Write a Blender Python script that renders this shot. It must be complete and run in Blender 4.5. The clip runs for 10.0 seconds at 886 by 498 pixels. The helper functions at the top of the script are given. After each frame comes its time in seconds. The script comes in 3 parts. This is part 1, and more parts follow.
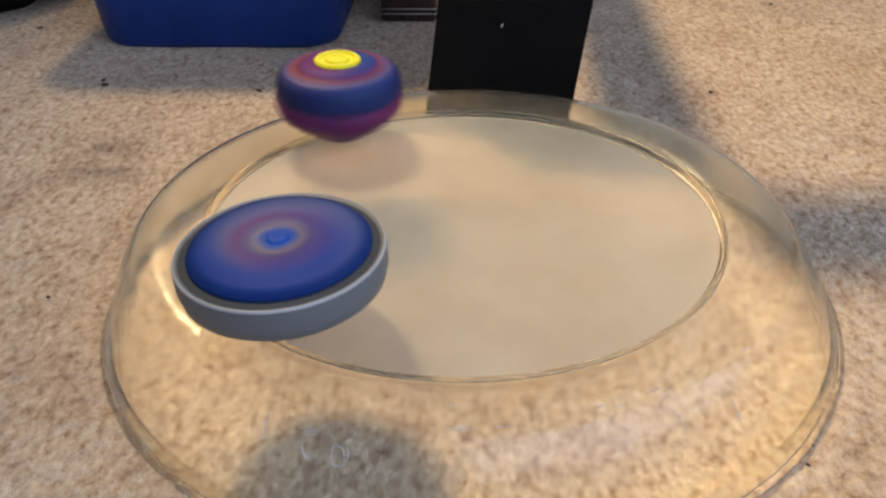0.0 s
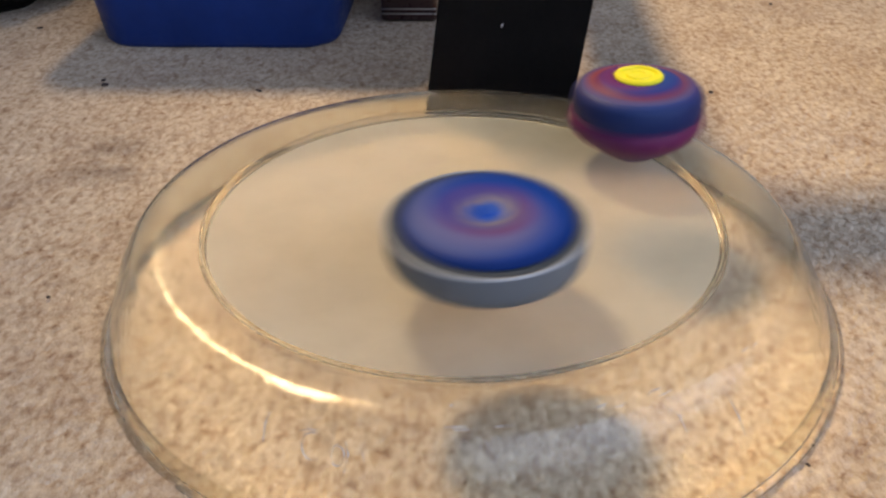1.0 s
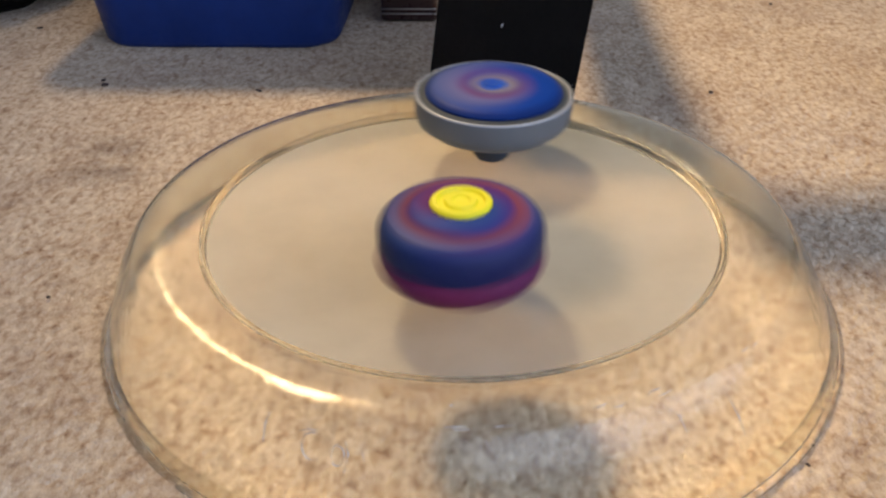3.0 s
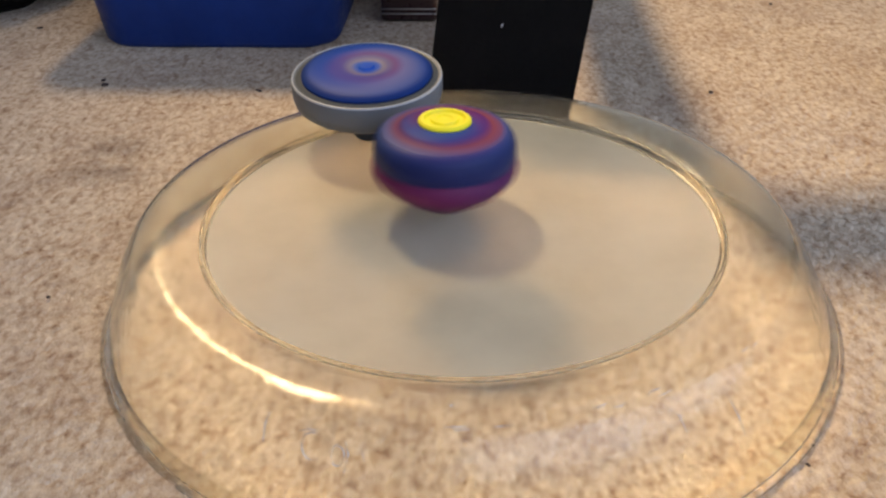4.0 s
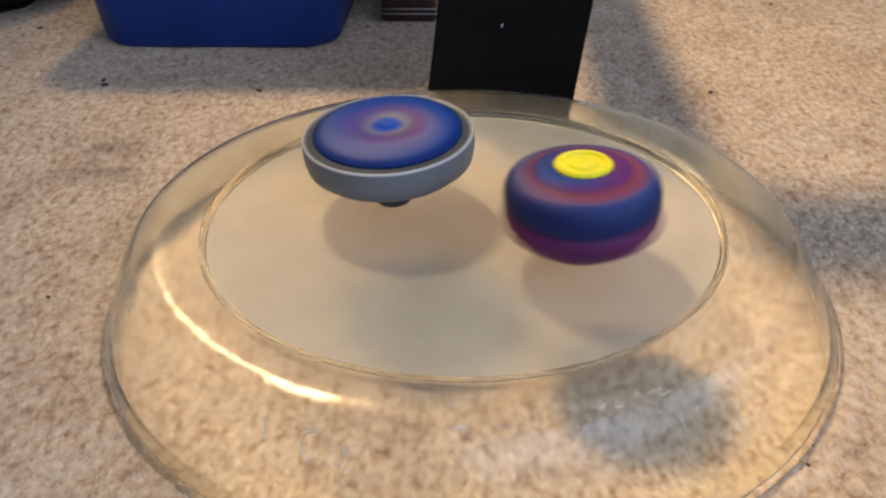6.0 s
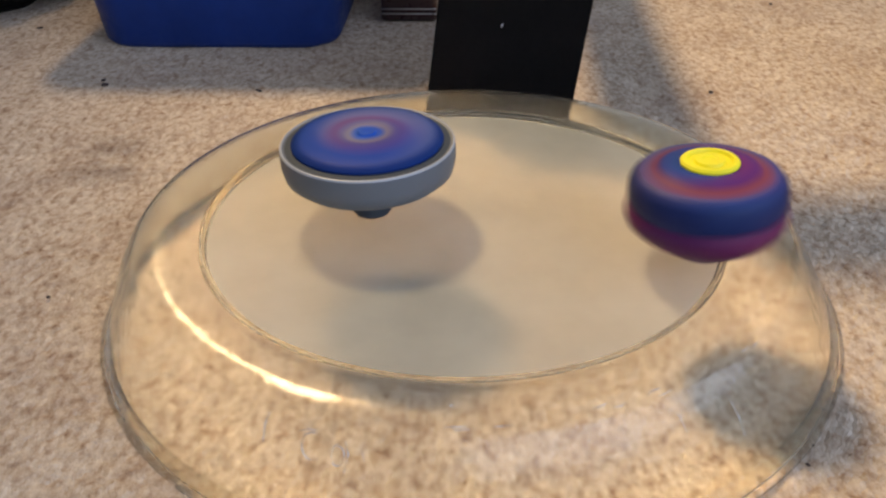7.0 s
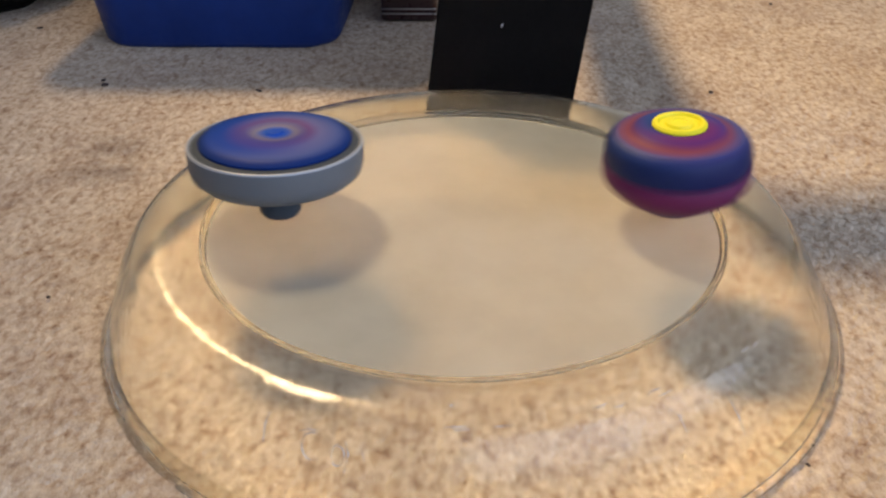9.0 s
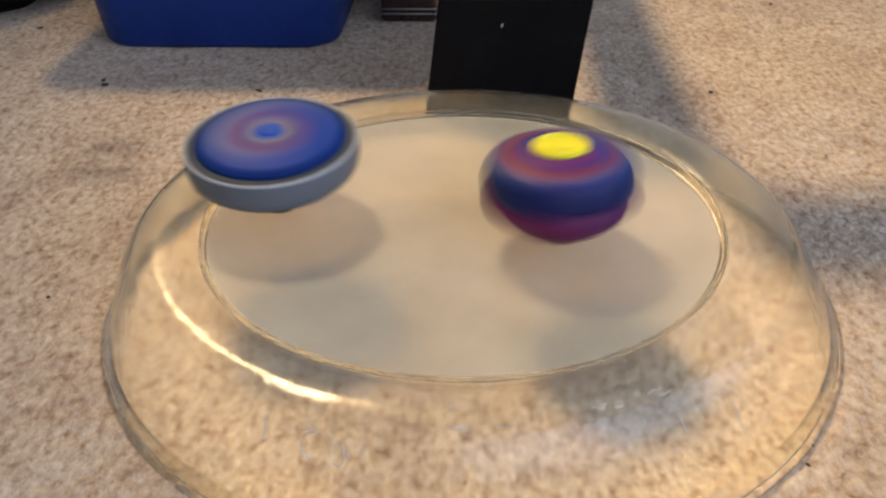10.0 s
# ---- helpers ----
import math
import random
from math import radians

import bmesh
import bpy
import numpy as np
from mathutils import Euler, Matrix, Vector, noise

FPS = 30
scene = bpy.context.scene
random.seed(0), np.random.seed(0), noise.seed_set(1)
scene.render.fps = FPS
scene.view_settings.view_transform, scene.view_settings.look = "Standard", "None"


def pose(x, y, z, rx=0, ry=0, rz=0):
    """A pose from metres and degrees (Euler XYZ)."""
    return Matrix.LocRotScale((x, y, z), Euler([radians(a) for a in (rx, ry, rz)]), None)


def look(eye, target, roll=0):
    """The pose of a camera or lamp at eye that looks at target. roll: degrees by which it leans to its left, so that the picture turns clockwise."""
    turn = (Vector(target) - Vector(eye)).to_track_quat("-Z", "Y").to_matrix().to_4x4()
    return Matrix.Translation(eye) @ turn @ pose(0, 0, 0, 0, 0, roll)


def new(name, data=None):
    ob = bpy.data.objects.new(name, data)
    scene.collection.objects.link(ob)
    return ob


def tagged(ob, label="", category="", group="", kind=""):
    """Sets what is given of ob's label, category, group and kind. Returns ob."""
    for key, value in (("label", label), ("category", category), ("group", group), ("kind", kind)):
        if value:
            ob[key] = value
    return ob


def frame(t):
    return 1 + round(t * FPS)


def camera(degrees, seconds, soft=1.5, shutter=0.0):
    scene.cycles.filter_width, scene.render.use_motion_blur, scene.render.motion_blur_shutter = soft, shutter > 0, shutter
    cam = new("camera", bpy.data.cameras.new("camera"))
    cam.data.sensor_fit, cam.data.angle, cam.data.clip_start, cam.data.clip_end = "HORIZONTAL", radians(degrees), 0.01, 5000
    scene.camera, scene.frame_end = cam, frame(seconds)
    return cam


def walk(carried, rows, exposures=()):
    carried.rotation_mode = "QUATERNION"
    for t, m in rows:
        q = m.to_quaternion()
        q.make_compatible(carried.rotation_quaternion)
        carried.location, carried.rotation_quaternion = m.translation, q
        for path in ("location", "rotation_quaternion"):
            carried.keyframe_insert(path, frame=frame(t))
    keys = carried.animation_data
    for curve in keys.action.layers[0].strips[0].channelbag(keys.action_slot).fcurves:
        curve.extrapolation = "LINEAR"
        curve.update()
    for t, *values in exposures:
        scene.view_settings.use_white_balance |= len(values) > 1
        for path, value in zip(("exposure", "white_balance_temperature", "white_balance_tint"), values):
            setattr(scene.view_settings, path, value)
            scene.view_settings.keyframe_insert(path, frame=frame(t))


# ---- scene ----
# one unit of the plan: the radius of the dish's flat middle
U = 0.075
FLOOR_Z = 0.33 * U            # top of the dish's flat middle above the carpet

# ---- camera ----
cam = camera(49.8, 10.0, soft=2.35, shutter=0.9)
EYE = Vector((0.0, -3.26 * U, 1.873 * U + FLOOR_Z))
AIM = EYE + Vector((-math.sin(0.023) * math.cos(0.553), math.cos(0.023) * math.cos(0.553), -math.sin(0.553)))
walk(cam, [(0.0, look(EYE, AIM, -0.72)), (10.0, look(EYE, AIM, -0.72))], exposures=[(0.0, 0.0), (10.0, 0.0)])

# ---- world and lights ----
world = bpy.data.worlds.new("sky")
scene.world = world
world.use_nodes = True
wn = world.node_tree
sky = wn.nodes.new("ShaderNodeTexSky")
sky.sky_type, sky.sun_disc = "NISHITA", False
sky.sun_elevation, sky.sun_rotation = radians(35), radians(200)
wn.links.new(sky.outputs[0], wn.nodes["Background"].inputs[0])
wn.nodes["Background"].inputs[1].default_value = 0.1


def area_lamp(name, eye, target, size, size_y, power, colour, shape="RECTANGLE"):
    data = bpy.data.lights.new(name, "AREA")
    data.shape, data.size, data.size_y, data.energy, data.color = shape, size, size_y, power, colour
    ob = new(name, data)
    ob.matrix_world = look(eye, target)
    return ob


LIGHT_WAY = Vector((-0.322, 0.68, 1.0)).normalized()
lamp = new("room_lamp", bpy.data.lights.new("room_lamp", "SPOT"))
lamp.data.energy, lamp.data.color, lamp.data.shadow_soft_size = 101, (1.0, 0.71, 0.375), 0.13
lamp.data.spot_size, lamp.data.spot_blend = radians(29), 1.0
lamp.matrix_world = look(LIGHT_WAY * 1.6, (0.122, 0.088, 0))
# unseen cool fill, added as two windows so its reflection stays dim
DAYLIGHT = (0.63, 0.745, 1.0)
area_lamp("window_fill", (2.46, -1.15, 1.4), (0.0, 0, 0.1), 2.7, 1.75, 34, DAYLIGHT)
area_lamp("window_fill", (1.15, -2.46, 1.4), (0.0, 0, 0.1), 2.3, 1.75, 30, DAYLIGHT)


# ---- materials ----
def material(name):
    m = bpy.data.materials.new(name)
    m.use_nodes = True
    m.node_tree.nodes.clear()
    return m, m.node_tree


def node(nt, kind, **values):
    n = nt.nodes.new(kind)
    for key, value in values.items():
        n.inputs[key.replace("_", " ")].default_value = value
    return n


def finish(nt, shader):
    out = nt.nodes.new("ShaderNodeOutputMaterial")
    nt.links.new(shader.outputs[0], out.inputs[0])


def ramp(nt, stops, source):
    r = nt.nodes.new("ShaderNodeValToRGB")
    els = r.color_ramp.elements
    while len(els) < len(stops):
        els.new(0.5)
    for e, (p, c) in zip(els, stops):
        e.position, e.color = p, (*c, 1)
    nt.links.new(source, r.inputs[0])
    return r


def noise_node(nt, scale, detail=3.0, rough=0.6, coords="Object", along=1.0):
    """Noise of that scale; along stretches it in y."""
    tc = nt.nodes.new("ShaderNodeTexCoord")
    n = nt.nodes.new("ShaderNodeTexNoise")
    n.inputs["Scale"].default_value, n.inputs["Detail"].default_value, n.inputs["Roughness"].default_value = scale, detail, rough
    mp = node(nt, "ShaderNodeMapping", Scale=(1.0, 1.0 / along, 1.0))
    nt.links.new(tc.outputs[coords], mp.inputs["Vector"])
    nt.links.new(mp.outputs[0], n.inputs["Vector"])
    return n


def plastic(name, colour, rough=0.35, vary=0.12, scale=90.0, bump=0.15, spec=0.5, metal=0.0):
    """Moulded plastic with slight blotches, fine relief and uneven gloss."""
    m, nt = material(name)
    p = node(nt, "ShaderNodeBsdfPrincipled", Metallic=metal)
    p.inputs["Specular IOR Level"].default_value = spec
    n = noise_node(nt, scale)
    lo = tuple(c * (1 - vary) for c in colour)
    hi = tuple(min(1, c * (1 + vary)) for c in colour)
    r = ramp(nt, [(0.3, lo), (0.7, hi)], n.outputs[0])
    nt.links.new(r.outputs[0], p.inputs["Base Color"])
    n2 = noise_node(nt, scale * 7)
    rr = ramp(nt, [(0.3, (rough * 0.8,) * 3), (0.7, (min(1, rough * 1.25),) * 3)], n2.outputs[0])
    nt.links.new(rr.outputs[0], p.inputs["Roughness"])
    b = node(nt, "ShaderNodeBump", Strength=bump, Distance=0.0004)
    nt.links.new(n2.outputs[0], b.inputs["Height"])
    nt.links.new(b.outputs[0], p.inputs["Normal"])
    finish(nt, p)
    return m


def sum_node(nt, kind, *values):
    """A math node; a value is a number or a socket."""
    m = nt.nodes.new("ShaderNodeMath")
    m.operation = kind
    for k, v in enumerate(values):
        if isinstance(v, (int, float)):
            m.inputs[k].default_value = v
        else:
            nt.links.new(v, m.inputs[k])
    return m.outputs[0]


def ringed(name, stops, others, radius, lobes=1, twist=2.0, rough=0.5, swirl=0.25, spec=0.08):
    """Moulded colours round the spin axis: two sets of rings, (radius, colour) in units of the outer radius, that take turns round the axis in spiral arms."""
    m, nt = material(name)
    tc = nt.nodes.new("ShaderNodeTexCoord")
    sep = nt.nodes.new("ShaderNodeSeparateXYZ")
    nt.links.new(tc.outputs["Object"], sep.inputs[0])
    x, y = sep.outputs[0], sep.outputs[1]
    dist = sum_node(nt, "SQRT", sum_node(nt, "ADD", sum_node(nt, "MULTIPLY", x, x), sum_node(nt, "MULTIPLY", y, y)))
    wob = sum_node(nt, "MULTIPLY", sum_node(nt, "SUBTRACT", noise_node(nt, 110.0, 2.0).outputs[0], 0.5), swirl)
    rad = sum_node(nt, "ADD", sum_node(nt, "DIVIDE", dist, radius), wob)
    angle = sum_node(nt, "MULTIPLY_ADD", sum_node(nt, "ARCTAN2", y, x), lobes, sum_node(nt, "MULTIPLY", rad, twist))
    wave = sum_node(nt, "MULTIPLY_ADD", sum_node(nt, "SINE", angle), 0.75, 0.5)
    mix = nt.nodes.new("ShaderNodeMix")
    mix.data_type, mix.clamp_factor = "RGBA", True
    nt.links.new(wave, mix.inputs["Factor"])
    nt.links.new(ramp(nt, stops, rad).outputs[0], mix.inputs["A"])
    nt.links.new(ramp(nt, others, rad).outputs[0], mix.inputs["B"])
    p = node(nt, "ShaderNodeBsdfPrincipled", Roughness=rough)
    p.inputs["Specular IOR Level"].default_value = spec
    nt.links.new(mix.outputs["Result"], p.inputs["Base Color"])
    finish(nt, p)
    return m


def gloss_factor(nt, face, edge):
    """How much of the light a surface mirrors, from head-on to grazing."""
    lw = node(nt, "ShaderNodeLayerWeight", Blend=0.5)
    pw = nt.nodes.new("ShaderNodeMath")
    pw.operation, pw.inputs[1].default_value = "POWER", 4.0
    nt.links.new(lw.outputs["Facing"], pw.inputs[0])
    ma = nt.nodes.new("ShaderNodeMath")
    ma.operation, ma.inputs[1].default_value, ma.inputs[2].default_value = "MULTIPLY_ADD", edge - face, face
    nt.links.new(pw.outputs[0], ma.inputs[0])
    return ma


def clear_plastic(name, tint, rough, haze=0.012, wave=0.26):
    """Clear moulded plastic with uneven walls, fine scratches and a wider sheen from scuffs."""
    m, nt = material(name)
    b = node(nt, "ShaderNodeBump", Strength=wave, Distance=0.0006)
    nt.links.new(noise_node(nt, 190.0, 3.0).outputs[0], b.inputs["Height"])
    clear = node(nt, "ShaderNodeBsdfPrincipled", Roughness=0.09, IOR=1.25)
    clear.inputs["Base Color"].default_value = (*tint, 1)
    clear.inputs["Transmission Weight"].default_value = 1.0
    nt.links.new(b.outputs[0], clear.inputs["Normal"])
    veil = node(nt, "ShaderNodeBsdfDiffuse", Color=(0.72, 0.72, 0.70, 1))
    amount = ramp(nt, [(0.36, (haze * 0.5,) * 3), (0.62, (haze * 1.4,) * 3), (0.75, (haze * 2.4,) * 3)], noise_node(nt, 60.0, 6.0, 0.65).outputs[0])
    t = nt.nodes.new("ShaderNodeMixShader")
    nt.links.new(amount.outputs[0], t.inputs[0])
    nt.links.new(clear.outputs[0], t.inputs[1])
    nt.links.new(veil.outputs[0], t.inputs[2])
    g = nt.nodes.new("ShaderNodeMixShader")
    g.inputs[0].default_value = 0.4
    for k, r in ((1, rough), (2, 0.4)):
        lobe = node(nt, "ShaderNodeBsdfGlossy", Roughness=r)
        nt.links.new(b.outputs[0], lobe.inputs["Normal"])
        nt.links.new(lobe.outputs[0], g.inputs[k])
    mix = nt.nodes.new("ShaderNodeMixShader")
    nt.links.new(gloss_factor(nt, 0.009, 0.06).outputs[0], mix.inputs[0])
    nt.links.new(t.outputs[0], mix.inputs[1])
    nt.links.new(g.outputs[0], mix.inputs[2])
    finish(nt, mix)
    return m


def frosted_plastic(name):
    """Scuffed translucent sheet: part of the light scatters on it, part goes through blurred."""
    m, nt = material(name)
    n = noise_node(nt, 28.0, 4.0)
    r = ramp(nt, [(0.30, (0.42, 0.435, 0.385)), (0.5, (0.53, 0.542, 0.48)), (0.70, (0.615, 0.628, 0.56))], n.outputs[0])
    d = node(nt, "ShaderNodeBsdfDiffuse")
    nt.links.new(r.outputs[0], d.inputs[0])
    t = node(nt, "ShaderNodeBsdfRefraction", Roughness=0.85, IOR=1.15, Color=(0.93, 0.915, 0.83, 1))
    mix = nt.nodes.new("ShaderNodeMixShader")
    mix.inputs[0].default_value = 0.48
    nt.links.new(d.outputs[0], mix.inputs[1])
    nt.links.new(t.outputs[0], mix.inputs[2])
    g = node(nt, "ShaderNodeBsdfGlossy", Roughness=0.22)
    f = gloss_factor(nt, 0.075, 0.75)
    top = nt.nodes.new("ShaderNodeMixShader")
    nt.links.new(f.outputs[0], top.inputs[0])
    nt.links.new(mix.outputs[0], top.inputs[1])
    nt.links.new(g.outputs[0], top.inputs[2])
    finish(nt, top)
    return m


def half_value(nt, socket):
    m = nt.nodes.new("ShaderNodeMath")
    m.operation, m.inputs[1].default_value = "MULTIPLY", 0.5
    nt.links.new(socket, m.inputs[0])
    return m.outputs[0]


STAINS = (((-0.1398, 0.1004, 0), (0.017, 0.013, 0.02)), ((-0.1382, 0.0790, 0), (0.021, 0.011, 0.02)))


def carpet_material(name):
    m, nt = material(name)
    p = node(nt, "ShaderNodeBsdfPrincipled", Roughness=0.95)
    p.inputs["Specular IOR Level"].default_value = 0.1
    stops = [(0.27, (0.40, 0.29, 0.22)), (0.39, (0.55, 0.445, 0.345)), (0.5, (0.635, 0.54, 0.44)), (0.70, (0.77, 0.685, 0.57))]
    fine = noise_node(nt, 430.0, 3.0, along=1.7)
    src = ramp(nt, stops, fine.outputs[0])
    b = node(nt, "ShaderNodeBump", Strength=0.6, Distance=0.0008)
    nt.links.new(noise_node(nt, 1000.0, 3.0).outputs[0], b.inputs["Height"])
    nt.links.new(b.outputs[0], p.inputs["Normal"])
    patch = ramp(nt, [(0.33, (0.80, 0.765, 0.765)), (0.5, (0.95, 0.94, 0.93)), (0.66, (1, 1, 1))], noise_node(nt, 24.0, 4.0).outputs[0])
    clump = ramp(nt, [(0.34, (0.86, 0.82, 0.79)), (0.5, (1, 1, 1))], noise_node(nt, 150.0, 3.0, along=1.6).outputs[0])
    both = nt.nodes.new("ShaderNodeMix")
    both.data_type, both.blend_type = "RGBA", "MULTIPLY"
    both.inputs["Factor"].default_value = 1.0
    nt.links.new(patch.outputs[0], both.inputs["A"])
    nt.links.new(clump.outputs[0], both.inputs["B"])
    # old spill marks
    for place, size in STAINS:
        tc = nt.nodes.new("ShaderNodeTexCoord")
        mp = nt.nodes.new("ShaderNodeMapping")
        mp.vector_type = "TEXTURE"
        mp.inputs["Location"].default_value, mp.inputs["Scale"].default_value = place, size
        nt.links.new(tc.outputs["Object"], mp.inputs["Vector"])
        ln = nt.nodes.new("ShaderNodeVectorMath")
        ln.operation = "LENGTH"
        nt.links.new(mp.outputs[0], ln.inputs[0])
        wob = nt.nodes.new("ShaderNodeMath")
        wob.operation, wob.inputs[1].default_value = "MULTIPLY_ADD", 1.6
        nt.links.new(noise_node(nt, 120.0, 4.0).outputs[0], wob.inputs[0])
        nt.links.new(ln.outputs["Value"], wob.inputs[2])
        mark = ramp(nt, [(0.45, (0.63, 0.62, 0.645)), (0.95, (1, 1, 1))], half_value(nt, wob.outputs[0]))
        more = nt.nodes.new("ShaderNodeMix")
        more.data_type, more.blend_type = "RGBA", "MULTIPLY"
        more.inputs["Factor"].default_value = 1.0
        nt.links.new(both.outputs["Result"], more.inputs["A"])
        nt.links.new(mark.outputs[0], more.inputs["B"])
        both = more
    # every yarn end has a tone of its own
    tc = nt.nodes.new("ShaderNodeTexCoord")
    mp = node(nt, "ShaderNodeMapping", Scale=(1.0, 0.75, 1.0))
    nt.links.new(tc.outputs["Object"], mp.inputs["Vector"])
    cell = node(nt, "ShaderNodeTexVoronoi", Scale=520.0)
    nt.links.new(mp.outputs[0], cell.inputs["Vector"])
    tone = ramp(nt, [(0.0, (0.74, 0.70, 0.66)), (0.35, (0.93, 0.91, 0.89)), (1.0, (1.0, 1.0, 1.0))], cell.outputs["Color"])
    more = nt.nodes.new("ShaderNodeMix")
    more.data_type, more.blend_type = "RGBA", "MULTIPLY"
    more.inputs["Factor"].default_value = 1.0
    nt.links.new(both.outputs["Result"], more.inputs["A"])
    nt.links.new(tone.outputs[0], more.inputs["B"])
    both = more
    # shade in the crevices between yarn ends, painted into the yarn colour
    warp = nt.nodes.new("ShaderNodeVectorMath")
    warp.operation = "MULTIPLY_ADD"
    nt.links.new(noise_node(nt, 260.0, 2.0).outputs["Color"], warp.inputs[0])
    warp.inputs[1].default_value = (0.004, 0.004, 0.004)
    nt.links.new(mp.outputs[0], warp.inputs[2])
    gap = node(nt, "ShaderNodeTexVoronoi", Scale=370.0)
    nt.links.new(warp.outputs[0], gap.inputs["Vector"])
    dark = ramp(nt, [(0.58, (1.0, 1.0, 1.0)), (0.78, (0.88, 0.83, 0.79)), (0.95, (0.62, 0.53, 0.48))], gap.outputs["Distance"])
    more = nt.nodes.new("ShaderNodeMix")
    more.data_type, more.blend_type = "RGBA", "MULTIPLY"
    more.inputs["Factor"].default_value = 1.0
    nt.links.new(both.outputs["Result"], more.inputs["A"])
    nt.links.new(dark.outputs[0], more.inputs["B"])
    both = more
    mul = nt.nodes.new("ShaderNodeMix")
    mul.data_type, mul.blend_type = "RGBA", "MULTIPLY"
    mul.inputs["Factor"].default_value = 1.0
    nt.links.new(src.outputs[0], mul.inputs["A"])
    nt.links.new(both.outputs["Result"], mul.inputs["B"])
    nt.links.new(mul.outputs["Result"], p.inputs["Base Color"])
    finish(nt, p)
    return m


def scuff_glint_material(name):
    """Faint whitish abrasion in clear plastic, also the colour of painted glare and glints."""
    m, nt = material(name)
    t = node(nt, "ShaderNodeBsdfTransparent", Color=(0.97, 0.97, 0.96, 1))
    d = node(nt, "ShaderNodeBsdfDiffuse", Color=(0.8, 0.8, 0.82, 1))
    r = ramp(nt, [(0.38, (0.08, 0.08, 0.08)), (0.62, (0.5, 0.5, 0.5))], noise_node(nt, 420.0, 3.0).outputs[0])
    mix = nt.nodes.new("ShaderNodeMixShader")
    nt.links.new(r.outputs[0], mix.inputs[0])
    nt.links.new(t.outputs[0], mix.inputs[1])
    nt.links.new(d.outputs[0], mix.inputs[2])
    finish(nt, mix)
    return m


CARPET = carpet_material("carpet_yarn")
WALL = plastic("wall_paint", (0.80, 0.78, 0.74), 0.8, 0.05, 6.0)
DISH = clear_plastic("clear_plastic", (0.942, 0.945, 0.876), 0.17)
FOOT = clear_plastic("plastic_foot", (0.97, 0.955, 0.90), 0.13)
STEP = clear_plastic("plastic_edge", (0.86, 0.84, 0.77), 0.17)
FROST = frosted_plastic("frosted_plastic")
SCUFF_GLINT = scuff_glint_material("scuff_glint_plastic")
BIN_BLUE = plastic("blue_plastic", (0.006, 0.029, 0.172), 0.45, 0.15, 40.0, spec=0.3)
BLACK_CARD = plastic("black_card", (0.0045, 0.004, 0.0042), 0.6, 0.25, 60.0, spec=0.08)
BLACK_GLOSS = plastic("maroon_black_gloss", (0.026, 0.011, 0.012), 0.3, 0.2, 60.0)
SILVER = plastic("silver_edge", (0.55, 0.55, 0.56), 0.3, 0.1, 90.0, metal=1.0)
CRUMB = plastic("dark_lint", (0.05, 0.032, 0.028), 0.9, 0.3, 400.0)
GREY_RING = plastic("grey_metal", (0.125, 0.142, 0.165), 0.5, 0.06, 60.0)
GREY_EDGE = plastic("bright_edge", (0.42, 0.44, 0.47), 0.4, 0.06, 60.0)
DARK_GREY = plastic("dark_grey_plastic", (0.045, 0.058, 0.075), 0.65, 0.1, 60.0, spec=0.25)
TIP_DARK = plastic("dark_tip", (0.03, 0.035, 0.05), 0.4, 0.1, 80.0)
R_GREY, R_PURP = 0.335 * U, 0.278 * U
BLUE_RINGS = ringed("blue_layer", [(0.0, (0.012, 0.075, 0.46)), (0.13, (0.03, 0.10, 0.44)), (0.20, (0.22, 0.20, 0.25)),
                                   (0.29, (0.13, 0.11, 0.25)), (0.39, (0.14, 0.065, 0.20)), (0.52, (0.13, 0.13, 0.31)),
                                   (0.72, (0.065, 0.095, 0.28)), (0.85, (0.008, 0.030, 0.16))],
                    [(0.0, (0.010, 0.07, 0.46)), (0.16, (0.02, 0.08, 0.42)), (0.23, (0.17, 0.15, 0.24)),
                     (0.33, (0.07, 0.06, 0.26)), (0.45, (0.05, 0.045, 0.27)), (0.58, (0.003, 0.045, 0.31)),
                     (0.74, (0.002, 0.042, 0.29)), (0.85, (0.006, 0.026, 0.15))], R_GREY, 1, 5.0, 0.5, 0.22)
PURPLE_RINGS = ringed("purple_layer", [(0.0, (0.13, 0.025, 0.15)), (0.44, (0.15, 0.03, 0.16)), (0.58, (0.12, 0.03, 0.17)),
                                       (0.67, (0.25, 0.06, 0.08)), (0.77, (0.19, 0.065, 0.14)), (0.86, (0.07, 0.09, 0.26))],
                      [(0.0, (0.02, 0.05, 0.24)), (0.44, (0.025, 0.065, 0.27)), (0.58, (0.03, 0.05, 0.24)),
                       (0.66, (0.17, 0.05, 0.11)), (0.76, (0.10, 0.08, 0.21)), (0.86, (0.05, 0.085, 0.26))], R_PURP, 1, 4.0, 0.5, 0.22)
# blue and purple rim; the dark outer stops paint in its side's shade
RIM_RINGS = ringed("blue_rim_shaded_side", [(0.78, (0.085, 0.085, 0.24)), (0.90, (0.022, 0.050, 0.185)), (0.985, (0.006, 0.019, 0.095))],
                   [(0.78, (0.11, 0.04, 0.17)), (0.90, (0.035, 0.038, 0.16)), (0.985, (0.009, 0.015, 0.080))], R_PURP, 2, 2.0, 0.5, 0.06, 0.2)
BODY_RINGS = ringed("purple_body", [(0.2, (0.05, 0.018, 0.11)), (0.6, (0.07, 0.016, 0.10)), (1.0, (0.085, 0.016, 0.085))],
                    [(0.2, (0.02, 0.02, 0.10)), (0.6, (0.10, 0.012, 0.065)), (1.0, (0.16, 0.018, 0.08))], R_PURP, 2, 3.0, 0.5, 0.3, 0.2)
